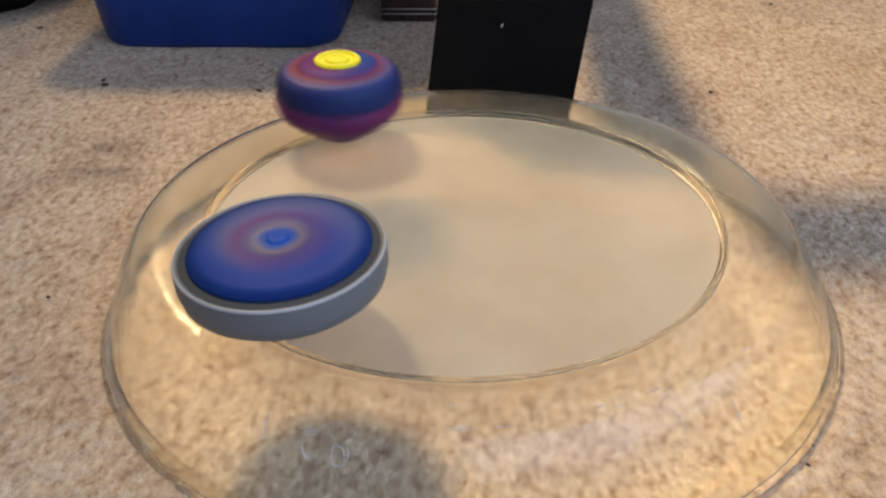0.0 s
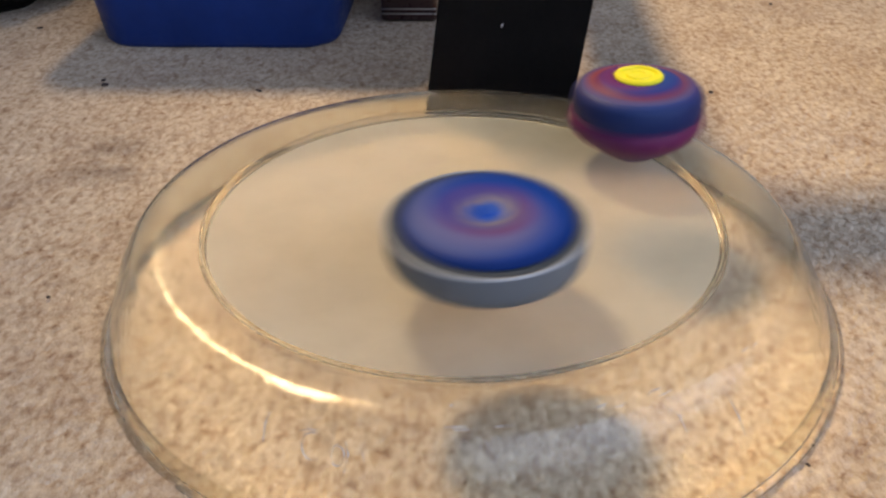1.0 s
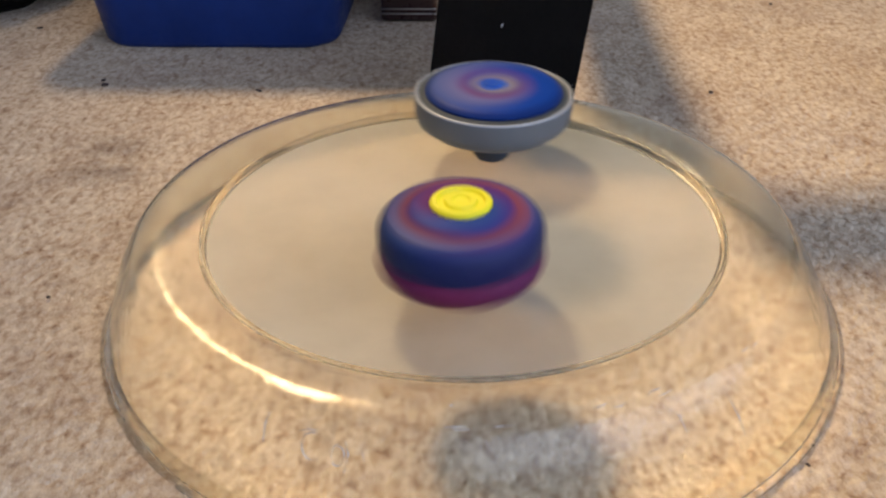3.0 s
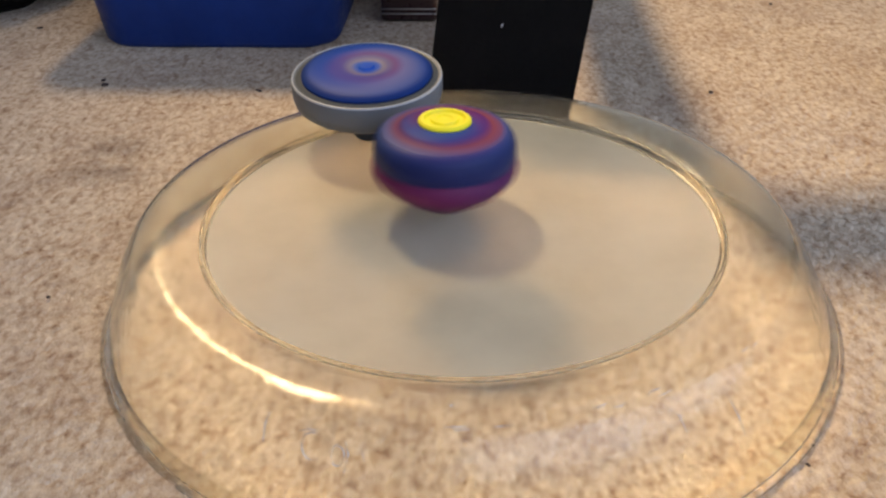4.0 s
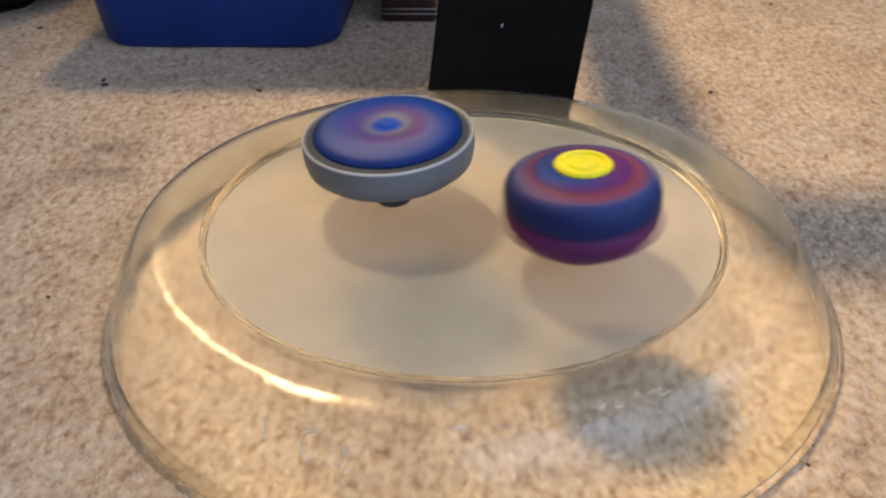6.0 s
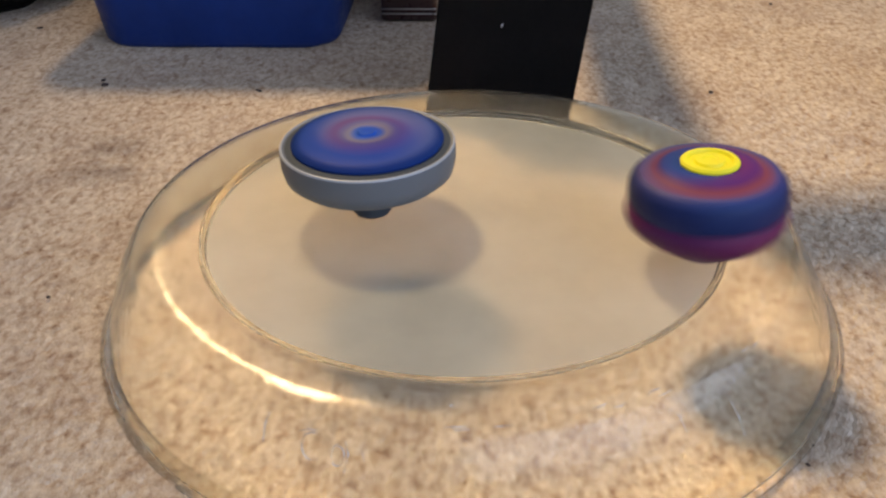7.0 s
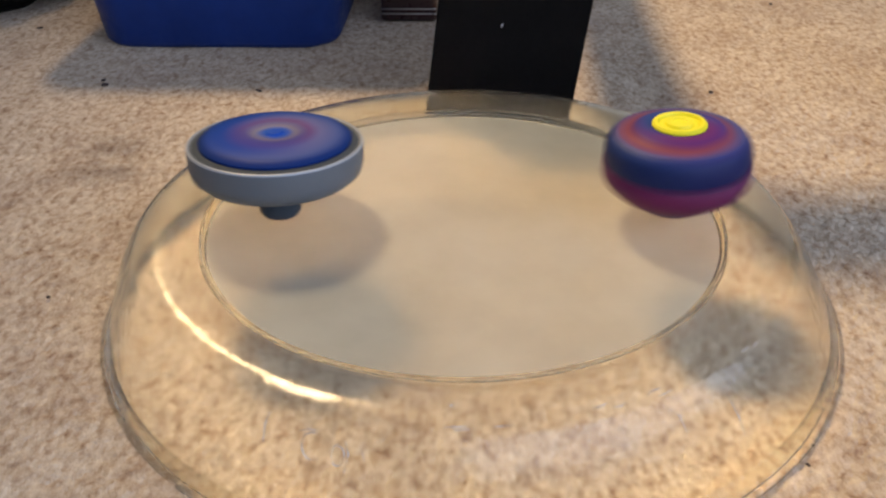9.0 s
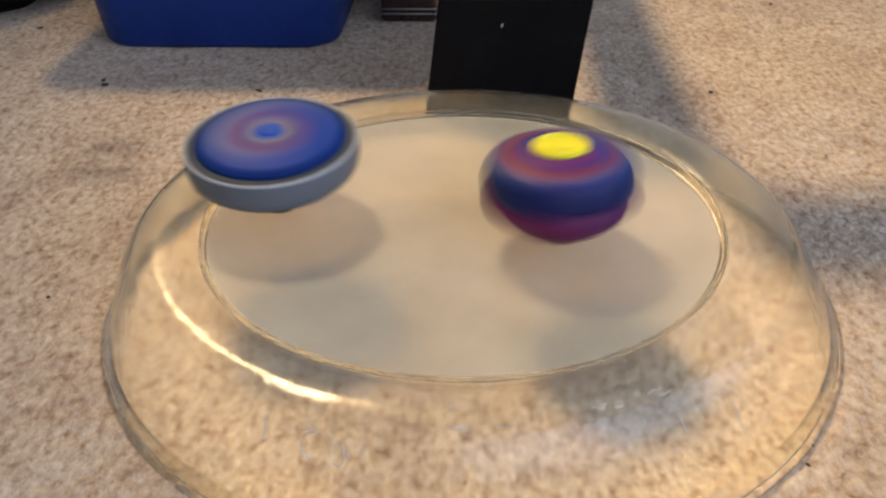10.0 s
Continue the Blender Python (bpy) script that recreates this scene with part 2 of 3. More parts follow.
NAVY = plastic("blue_rim", (0.012, 0.030, 0.15), 0.5, 0.1, 60.0, spec=0.22)
YELLOW = plastic("yellow_bolt", (0.97, 0.88, 0.018), 0.5, 0.05, 90.0)


# ---- mesh helpers ----
def part(name, bm, mat, parent, label="", smooth=True):
    me = bpy.data.meshes.new(name)
    bmesh.ops.recalc_face_normals(bm, faces=bm.faces[:])
    bm.to_mesh(me)
    bm.free()
    me.materials.append(mat)
    if smooth:
        me.shade_smooth()
        me.set_sharp_from_angle(angle=radians(38))
    ob = new(name, me)
    ob.parent = parent
    if label:
        tagged(ob, label)
    return ob


def lathe(profile, n=96, lobes=0, depth=0.0):
    """A turned solid from (radius, z) pairs; a closed loop of pairs. lobes: shallow scallops round the rim."""
    bm = bmesh.new()
    rings = []
    for r, z in profile:
        if r < 1e-7:
            rings.append([bm.verts.new((0, 0, z))])
        else:
            ring = []
            for i in range(n):
                a = 2 * math.pi * i / n
                s = r * (1 + depth * math.cos(lobes * a))
                ring.append(bm.verts.new((s * math.cos(a), s * math.sin(a), z)))
            rings.append(ring)
    for a, b in zip(rings, rings[1:]):
        for i in range(n):
            j = (i + 1) % n
            if len(a) == 1 and len(b) == 1:
                break
            if len(a) == 1:
                bm.faces.new((a[0], b[i], b[j]))
            elif len(b) == 1:
                bm.faces.new((a[i], a[j], b[0]))
            else:
                bm.faces.new((a[i], a[j], b[j], b[i]))
    return bm


def curve_points(pts, steps):
    """A smooth line through (r, z) pairs."""
    out = []
    for i in range(len(pts) - 1):
        p0, p1, p2, p3 = (Vector((*pts[k], 0)) for k in (max(i - 1, 0), i, i + 1, min(i + 2, len(pts) - 1)))
        for s in range(steps):
            t = s / steps
            v = 0.5 * (2 * p1 + (p2 - p0) * t + (2 * p0 - 5 * p1 + 4 * p2 - p3) * t * t + (3 * p1 - p0 - 3 * p2 + p3) * t ** 3)
            out.append((v.x, v.y))
    out.append(tuple(pts[-1]))
    return out


def rounded_box(sx, sy, sz, bevel, segs=3):
    """A box on z = 0 with rounded edges."""
    bm = bmesh.new()
    bmesh.ops.create_cube(bm, size=1)
    bmesh.ops.scale(bm, vec=(sx, sy, sz), verts=bm.verts)
    bmesh.ops.translate(bm, vec=(0, 0, sz / 2), verts=bm.verts)
    bmesh.ops.bevel(bm, geom=bm.edges[:], offset=bevel, segments=segs, profile=0.5, affect="EDGES")
    return bm


def tube(points, radius, n=6):
    bm = bmesh.new()
    rings = []
    for i, p in enumerate(points):
        d = (points[min(i + 1, len(points) - 1)] - points[max(i - 1, 0)]).normalized()
        side = d.cross(Vector((0, 0, 1)))
        side = side.normalized() if side.length > 1e-6 else Vector((1, 0, 0))
        up = side.cross(d)
        taper = radius * (0.35 if i in (0, len(points) - 1) else 1)
        rings.append([bm.verts.new(p + taper * (math.cos(2 * math.pi * k / n) * side + math.sin(2 * math.pi * k / n) * up)) for k in range(n)])
    for a, b in zip(rings, rings[1:]):
        for k in range(n):
            bm.faces.new((a[k], a[(k + 1) % n], b[(k + 1) % n], b[k]))
    bm.faces.new(rings[0][::-1])
    bm.faces.new(rings[-1])
    return bm


# ---- room ----
def slab(name, lo, hi, mat, label, category):
    c = [(lo[k] + hi[k]) / 2 for k in range(3)]
    s = [hi[k] - lo[k] for k in range(3)]
    bm = bmesh.new()
    bmesh.ops.create_cube(bm, size=1)
    bmesh.ops.scale(bm, vec=s, verts=bm.verts)
    me = bpy.data.meshes.new(name)
    bm.to_mesh(me)
    bm.free()
    me.materials.append(mat)
    ob = new(name, me)
    ob.location = c
    return tagged(ob, label, category, kind="structure")


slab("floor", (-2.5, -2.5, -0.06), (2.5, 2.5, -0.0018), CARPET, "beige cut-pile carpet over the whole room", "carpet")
slab("wall_south_low", (-2.6, -2.6, -0.06), (2.6, -2.5, 0.5), WALL, "plain off-white painted wall below the window", "wall")
slab("wall_south_high", (-2.6, -2.6, 2.3), (2.6, -2.5, 2.4), WALL, "plain off-white painted wall above the window", "wall")
slab("wall_south_left", (-2.6, -2.6, 0.5), (-0.02, -2.5, 2.3), WALL, "plain off-white painted wall beside the window", "wall")
slab("wall_south_right", (2.32, -2.6, 0.5), (2.6, -2.5, 2.3), WALL, "plain off-white painted wall beside the window", "wall")
slab("wall_north", (-2.6, 2.5, -0.06), (2.6, 2.6, 2.4), WALL, "plain off-white painted room wall", "wall")
slab("wall_west", (-2.6, -2.5, -0.06), (-2.5, 2.5, 2.4), WALL, "plain off-white painted room wall", "wall")
slab("wall_east_low", (2.5, -2.5, -0.06), (2.6, 2.5, 0.5), WALL, "plain off-white painted wall below the window", "wall")
slab("wall_east_high", (2.5, -2.5, 2.3), (2.6, 2.5, 2.4), WALL, "plain off-white painted wall above the window", "wall")
slab("wall_east_near", (2.5, -2.5, 0.5), (2.6, -2.45, 2.3), WALL, "plain off-white painted wall beside the window", "wall")
slab("wall_east_far", (2.5, 0.25, 0.5), (2.6, 2.5, 2.3), WALL, "plain off-white painted wall beside the window", "wall")
slab("ceiling", (-2.6, -2.6, 2.4), (2.6, 2.6, 2.5), WALL, "plain white painted ceiling", "ceiling")


# ---- carpet pile ----
def carpet_pile():
    """The near carpet: a lumpy sheet of packed yarn ends, each a small dome with creases between."""
    rng = np.random.default_rng(4)
    cols, rows = 1000, 800
    v = np.linspace(0, 1, rows)
    y = -0.13 + 0.50 * (0.55 * v + 0.45 * v * v)
    half = 0.035 + (y + 0.2445) * 0.50
    u = np.linspace(-1, 1, cols)
    X = half[:, None] * u[None, :]
    Y = np.repeat(y[:, None], cols, 1)
    pitch = 0.0021
    x0, y0 = -0.36, -0.16
    gx, gy = int(0.74 / pitch) + 4, int(0.58 / pitch) + 4
    jx, jy = rng.uniform(0, 1, (gy, gx)), rng.uniform(0, 1, (gy, gx))
    tall, tilt, stretch = rng.uniform(0, 1, (gy, gx)), rng.uniform(0, np.pi, (gy, gx)), rng.uniform(0.55, 1.0, (gy, gx))
    ci, cj = np.floor((X - x0) / pitch).astype(int), np.floor((Y - y0) / pitch).astype(int)
    best = np.full(X.shape, -1.0)
    for dj in (-1, 0, 1):
        for di in (-1, 0, 1):
            i, j = np.clip(ci + di, 0, gx - 1), np.clip(cj + dj, 0, gy - 1)
            dx, dy = (X - x0) / pitch - i - jx[j, i], 0.8 * ((Y - y0) / pitch - j - jy[j, i])
            c, sn = np.cos(tilt[j, i]), np.sin(tilt[j, i])
            a, b = (dx * c + dy * sn) * stretch[j, i], -dx * sn + dy * c
            best = np.maximum(best, 0.75 * tall[j, i] - 0.85 * (a * a + b * b))
    # the tufts lean together in uneven clumps a few yarns across
    gap = 0.0052
    wx, wy = int(0.74 / gap) + 4, int(0.58 / gap) + 4
    lump = rng.uniform(-1, 1, (wy, wx))
    fx, fy = np.clip((X - x0) / gap, 0, wx - 2.001), np.clip((Y - y0) / gap, 0, wy - 2.001)
    ix, iy = fx.astype(int), fy.astype(int)
    sx, sy = fx - ix, fy - iy
    sx, sy = sx * sx * (3 - 2 * sx), sy * sy * (3 - 2 * sy)
    clump = (lump[iy, ix] * (1 - sx) + lump[iy, ix + 1] * sx) * (1 - sy) + (lump[iy + 1, ix] * (1 - sx) + lump[iy + 1, ix + 1] * sx) * sy
    drift = np.sin(X * 61 + 3 * np.sin(Y * 37)) * np.sin(Y * 53 + 2 * np.sin(X * 41))
    Z = -0.0006 + 0.0003 * clump + 0.0007 * best * (1 - 0.4 * np.clip((Y - 0.02) / 0.25, 0, 1)) + 0.0004 * drift + rng.normal(0, 0.00009, X.shape)
    co = np.stack([X, Y, Z], -1).reshape(-1, 3)
    k = np.arange(rows * cols).reshape(rows, cols)
    q = np.stack([k[:-1, :-1], k[:-1, 1:], k[1:, 1:], k[1:, :-1]], -1).reshape(-1, 4)
    me = bpy.data.meshes.new("carpet_pile")
    me.vertices.add(len(co))
    me.vertices.foreach_set("co", co.reshape(-1))
    me.loops.add(q.size)
    me.loops.foreach_set("vertex_index", q.reshape(-1).astype(np.int32))
    me.polygons.add(len(q))
    me.polygons.foreach_set("loop_start", (np.arange(len(q)) * 4).astype(np.int32))
    me.update(calc_edges=True)
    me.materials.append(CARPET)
    me.shade_smooth()
    return tagged(new("carpet_pile", me), "beige flecked yarn ends of a short cut-pile carpet", "carpet", kind="stuff")


carpet_pile()


# ---- the clear dish ----
DISH_LINE = [(0.985, 0.0), (1.0, 0.004), (1.012, 0.016), (1.03, 0.022), (1.07, 0.036), (1.12, 0.0465), (1.165, 0.050), (1.20, 0.0462), (1.235, 0.038), (1.262, 0.020),
             (1.303, -0.036), (1.355, -0.14), (1.395, -0.25), (1.412, -0.30), (1.425, -0.3285)]


def clear_dish():
    ob = new("plastic_dish")
    ob.location = (0, 0, FLOOR_Z)
    tagged(ob, "clear plastic dish upside down on the carpet, scuffed flat middle", "dish")
    line = curve_points(DISH_LINE, 5)
    outer = [(r * U, z * U) for r, z in line]
    inner = []
    for i, (r, z) in enumerate(outer):
        a, b = outer[max(i - 1, 0)], outer[min(i + 1, len(outer) - 1)]
        d = Vector((b[0] - a[0], b[1] - a[1], 0)).normalized()
        inner.append((r + d.y * 0.0008, z - d.x * 0.0008))
    bm = lathe(outer + inner[::-1] + [outer[0]], 160)
    # the skirt sits a touch askew
    for v in bm.verts:
        v.co.x += 0.085 * max(0.0, -v.co.z)
    rim = part("rim", bm, DISH, ob, "clear glossy plastic rim and skirt")
    # foot ring added to cast the dark edge line that the clear skirt lacks
    bm = lathe([(1.400 * U, -0.262 * U), (1.414 * U, -0.296 * U), (1.432 * U, -0.3285 * U), (1.452 * U, -0.3295 * U), (1.452 * U, -0.3245 * U), (1.436 * U, -0.316 * U), (1.422 * U, -0.29 * U), (1.400 * U, -0.262 * U)], 160)
    for v in bm.verts:
        v.co.x += 0.085 * max(0.0, -v.co.z)
    part("foot", bm, FOOT, ob, "thicker plastic foot of the skirt")
    mid = part("middle", lathe([(0, 0), (0.5 * U, 0), (0.984 * U, 0), (0.984 * U, -0.0004)], 160), FROST, ob, "scuffed frosted flat middle")
    step = part("step", lathe([(0.985 * U, 0.0002), (0.996 * U, 0.0008), (1.004 * U, 0.0019), (1.010 * U, 0.0022), (1.010 * U, 0.0012), (0.996 * U, -0.0003), (0.985 * U, 0.0002)], 160), STEP, ob, "thick moulded step round the middle")
    # clear plastic lets the lamp's light through
    for clear in (rim, mid, step):
        clear.visible_shadow = False
    # moulded marks and scratches on the front of the skirt
    def on_skirt(angle, s):
        k = s * (len(line) - 1)
        i = min(int(k), len(line) - 2)
        f = k - i
        r = (line[i][0] * (1 - f) + line[i + 1][0] * f) * U + 0.0003
        z = (line[i][1] * (1 - f) + line[i + 1][1] * f) * U + 0.0002
        return Vector((r * math.cos(angle), r * math.sin(angle), z))
    marks = [
        [(-109.0 + 1.6 * math.cos(a), 0.715 + 0.03 * math.sin(a)) for a in [0.9 + 0.36 * k for k in range(13)]],
        [(-105.6 + 0.9 * math.cos(a), 0.725 + 0.02 * math.sin(a)) for a in [2.4 - 0.42 * k for k in range(11)]],
        [(-106.4, 0.735), (-106.3, 0.71), (-105.4, 0.695)],
        [(-116.0, 0.66), (-116.3, 0.70), (-116.0, 0.74)],
        [(-62.0, 0.66), (-60.5, 0.70), (-60.0, 0.74)],
        [(-52.0, 0.70), (-51.0, 0.76), (-50.6, 0.80)],
        [(-111.2, 0.69), (-110.0, 0.68), (-108.6, 0.675)],
        [(-104.8, 0.69), (-104.2, 0.72), (-104.6, 0.76)],
        [(-102.6, 0.70), (-102.0, 0.73)],
        [(-113.6, 0.62), (-112.7, 0.61)],
    ]
    # short pale strokes that paint broken glare along the front of the shoulder
    glare_rng = random.Random(11)
    for _ in range(9):
        a, r0 = glare_rng.uniform(-96, -44), glare_rng.gauss(0.585, 0.018)
        marks.append([(a, r0), (a + glare_rng.uniform(0.5, 1.8), r0 + glare_rng.uniform(-0.015, 0.01)), (a + glare_rng.uniform(2.0, 3.2), r0 + glare_rng.uniform(-0.02, 0.01))])
    for m in marks:
        part("scratch_glare", tube([on_skirt(radians(a), s) for a, s in m], 0.00024, 5), SCUFF_GLINT, ob)
    # two tiny whitish beads added in place of the lamp's glints
    for a, r, z in ((27.5, 1.016, 0.0015), (-91.5, 1.165, 0.0039)):
        bm = bmesh.new()
        bmesh.ops.create_icosphere(bm, subdivisions=2, radius=0.0004)
        bmesh.ops.translate(bm, verts=bm.verts, vec=(r * U * math.cos(radians(a)), r * U * math.sin(radians(a)), z))
        part("glint_bead", bm, SCUFF_GLINT, ob)
    return ob


clear_dish()


# ---- spinning tops (origin at the tip) ----
def grey_top():
    ob = new("spinning_top")
    tagged(ob, "grey-rimmed blue spinning top whirling on the dish", "spinning top", "battling tops")
    R = R_GREY
    k = lambda pairs: [(r * U, z * U) for r, z in pairs]
    part("ring", lathe(k([(0.300, 0.302), (0.318, 0.312), (0.327, 0.314), (0.334, 0.308), (0.336, 0.29), (0.335, 0.242), (0.326, 0.204), (0.292, 0.175),
                          (0.21, 0.146), (0.12, 0.122), (0.082, 0.105), (0.07, 0.22), (0.285, 0.262), (0.300, 0.302)]), 128), GREY_RING, ob, "light grey metal ring")
    part("ring_edge", lathe(k([(0.3255, 0.3140), (0.3285, 0.3175), (0.3330, 0.3160), (0.3355, 0.3095), (0.330, 0.306), (0.3255, 0.3140)]), 128), GREY_EDGE, ob, "bright thin upper edge")
    part("inner_ring", lathe(k([(0.24, 0.25), (0.318, 0.300), (0.320, 0.3105), (0.300, 0.316), (0.272, 0.320), (0.245, 0.318), (0.24, 0.25)]), 128), DARK_GREY, ob, "dark grey inner ring")
    part("blue_layer", lathe(k([(0.0, 0.356), (0.03, 0.356), (0.038, 0.349), (0.085, 0.349), (0.10, 0.355), (0.15, 0.352), (0.19, 0.350), (0.21, 0.348),
                                (0.252, 0.344), (0.278, 0.337), (0.291, 0.325), (0.288, 0.312), (0.270, 0.306), (0.20, 0.30), (0.0, 0.30)]), 128, 3, 0.006), BLUE_RINGS, ob, "blue and violet top layer")
    part("stem", lathe(k([(0.0, 0.20), (0.078, 0.20), (0.078, 0.10), (0.082, 0.06), (0.080, 0.03), (0.068, 0.012), (0.05, 0.009), (0.0, 0.009)]), 64), DARK_GREY, ob, "dark grey stem")
    part("tip", lathe(k([(0.0, 0.02), (0.062, 0.02), (0.055, 0.006), (0.04, 0.0), (0.0, 0.0)]), 48), TIP_DARK, ob, "black flat tip")
    return ob


def purple_top():
    ob = new("spinning_top")
    tagged(ob, "purple and blue spinning top with yellow centre bolt", "spinning top", "battling tops")
    k = lambda pairs: [(r * U, z * U) for r, z in pairs]
    part("bolt", lathe(k([(0.0, 0.398), (0.026, 0.398), (0.032, 0.403), (0.050, 0.403), (0.056, 0.393), (0.074, 0.393), (0.080, 0.404), (0.094, 0.403), (0.102, 0.395),
                          (0.102, 0.37), (0.0, 0.37)]), 64), YELLOW, ob, "bright yellow centre bolt")
    part("layer", lathe(k([(0.0, 0.386), (0.10, 0.388), (0.15, 0.384), (0.172, 0.375), (0.183, 0.366), (0.21, 0.363), (0.236, 0.356), (0.243, 0.33), (0.0, 0.33)]), 96, 4, 0.01), PURPLE_RINGS, ob, "purple and red top layer")
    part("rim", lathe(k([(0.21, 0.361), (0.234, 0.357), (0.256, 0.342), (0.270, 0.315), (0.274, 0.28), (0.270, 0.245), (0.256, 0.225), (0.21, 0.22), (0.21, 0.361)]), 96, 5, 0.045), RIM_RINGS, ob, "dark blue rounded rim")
    part("body", lathe(k([(0.0, 0.25), (0.255, 0.25), (0.274, 0.232), (0.281, 0.208), (0.272, 0.174), (0.234, 0.134), (0.168, 0.090), (0.112, 0.050), (0.08, 0.034), (0.0, 0.034)]), 96, 4, 0.06), BODY_RINGS, ob, "dark magenta lower body")
    part("tip", lathe(k([(0.0, 0.05), (0.094, 0.044), (0.072, 0.028), (0.035, 0.010), (0.012, 0.0), (0.0, 0.0)]), 48), NAVY, ob, "dark blue pointed tip")
    return ob


grey = grey_top()
purple = purple_top()


# ---- things behind the dish ----
def storage_bin():
    ob = new("storage_bin")
    ob.matrix_world = pose(-1.62 * U, 3.62 * U, -0.0013, 0, 0, -1.5)
    tagged(ob, "blue plastic storage bin standing on the carpet", "storage bin")
    w0, d0, w1, d1, h, t = 1.62 * U, 1.5 * U, 1.86 * U, 1.74 * U, 1.04 * U, 0.0016

    def loop(w, d, z, r, n=8):
        pts = []
        for cx, cy, a0 in ((1, 1, 0), (-1, 1, 90), (-1, -1, 180), (1, -1, 270)):
            for i in range(n + 1):
                a = radians(a0 + 90 * i / n)
                pts.append((cx * (w / 2 - r) + r * math.cos(a), cy * (d / 2 - r) + r * math.sin(a), z))
        return pts

    rb = 0.017
    levels = [(w0 - 0.012, d0 - 0.012, 0.0, rb), (w0 - 0.004, d0 - 0.004, 0.0012, rb), (w0, d0, 0.004, rb), (w0 + (w1 - w0) * 0.5, d0 + (d1 - d0) * 0.5, h / 2, rb + 0.003), (w1, d1, h, rb + 0.005),
              (w1 - 2 * t, d1 - 2 * t, h, rb + 0.004), (w0 - 2 * t, d0 - 2 * t, 0.004, rb)]
    bm = bmesh.new()
    loops = [[bm.verts.new(v) for v in loop(*lv)] for lv in levels]
    n = len(loops[0])
    for a, b in zip(loops, loops[1:]):
        for i in range(n):
            bm.faces.new((a[i], a[(i + 1) % n], b[(i + 1) % n], b[i]))
    bm.faces.new(loops[0][::-1])
    bm.faces.new(loops[-1])
    part("tub", bm, BIN_BLUE, ob)
    # lip above the view, drawn extra wide so the bin's shadow reaches left
    bm = bmesh.new()
    lv = [(w1 - 0.002, d1 - 0.002, h - 0.006, rb), (w1 + 0.040, d1 + 0.010, h - 0.006, rb + 0.006), (w1 + 0.044, d1 + 0.012, h, rb + 0.006), (w1 + 0.038, d1 + 0.008, h + 0.002, rb + 0.004), (w1 - 0.002, d1 - 0.002, h + 0.002, rb)]
    loops = [[bm.verts.new(v) for v in loop(*x)] for x in lv]
    for a, b in zip(loops, loops[1:] + loops[:1]):
        for i in range(n):
            bm.faces.new((a[i], a[(i + 1) % n], b[(i + 1) % n], b[i]))
    part("lip", bm, BIN_BLUE, ob, "unseen wide rim, added to broaden the bin's shadow")
    return ob


storage_bin()


def black_stand():
    ob = new("black_stand")
    ob.matrix_world = pose(0.185 * U, 1.62 * U, -0.003, 0, 7.4, -1.0)
    tagged(ob, "black panel leg behind the dish, with an added shade rail", "stand")
    w, d, h = 0.795 * U, 0.12 * U, 1.22 * U
    bm = rounded_box(w, d, h, 0.0008, 2)
    bmesh.ops.translate(bm, verts=bm.verts, vec=(0, d / 2, 0))
    part("panel", bm, BLACK_CARD, ob, smooth=False)
    # unseen rail, added to cast the shadow strip right of the panel
    bm = rounded_box(0.54 * U, 3.9 * U, 0.1 * U, 0.0008, 2)
    bmesh.ops.translate(bm, verts=bm.verts, vec=(0.235 * U, 1.95 * U, h))
    part("rail", bm, BLACK_CARD, ob, smooth=False)
    bm = rounded_box(0.0008, 0.0006, 0.0019, 0.0002, 1)
    bmesh.ops.rotate(bm, verts=bm.verts, cent=(0, 0, 0), matrix=Euler((0, radians(14), 0)).to_matrix())
    bmesh.ops.translate(bm, verts=bm.verts, vec=(-0.0042, 0, 0.0445))
    part("chip", bm, SCUFF_GLINT, ob, "pale torn chip")
    return ob


black_stand()


def black_device():
    ob = new("black_device")
    ob.matrix_world = pose(-0.36 * U, 3.85 * U, 0.0, 0, 0, -2)
    tagged(ob, "low black box with two silver trim lines", "box")
    part("body", rounded_box(0.40 * U, 0.9 * U, 0.5 * U, 0.0025, 3), BLACK_GLOSS, ob)
    for z in (0.0042, 0.0068):
        bm = rounded_box(0.395 * U, 0.0008, 0.0007, 0.0002, 1)
        bmesh.ops.translate(bm, verts=bm.verts, vec=(0, -0.45 * U - 0.0002, z))
        part("trim_line", bm, SILVER, ob, "thin silver line")
    return ob


black_device()


def shade_rail():
    """Added just out of view: a rail on legs that shades the carpet beside the dish."""
    ob = new("shade_rail")
    ob.location = (2.6 * U, 1.72 * U, 0)
    tagged(ob, "unseen dark rail on legs, added to shade the carpet", "bench")
    for x in (0.55 * U, 2.6 * U):
        bm = rounded_box(0.26 * U, 0.26 * U, 1.9 * U, 0.0015, 2)
        bmesh.ops.translate(bm, verts=bm.verts, vec=(x, 0, -0.002))
        part("leg", bm, BLACK_CARD, ob)
    bm = rounded_box(5.0 * U, 0.6 * U, 0.2 * U, 0.0015, 2)
    bmesh.ops.translate(bm, verts=bm.verts, vec=(0.4 * U, 0, 1.9 * U - 0.003))
    part("rail", bm, BLACK_CARD, ob)
    return ob


shade_rail()


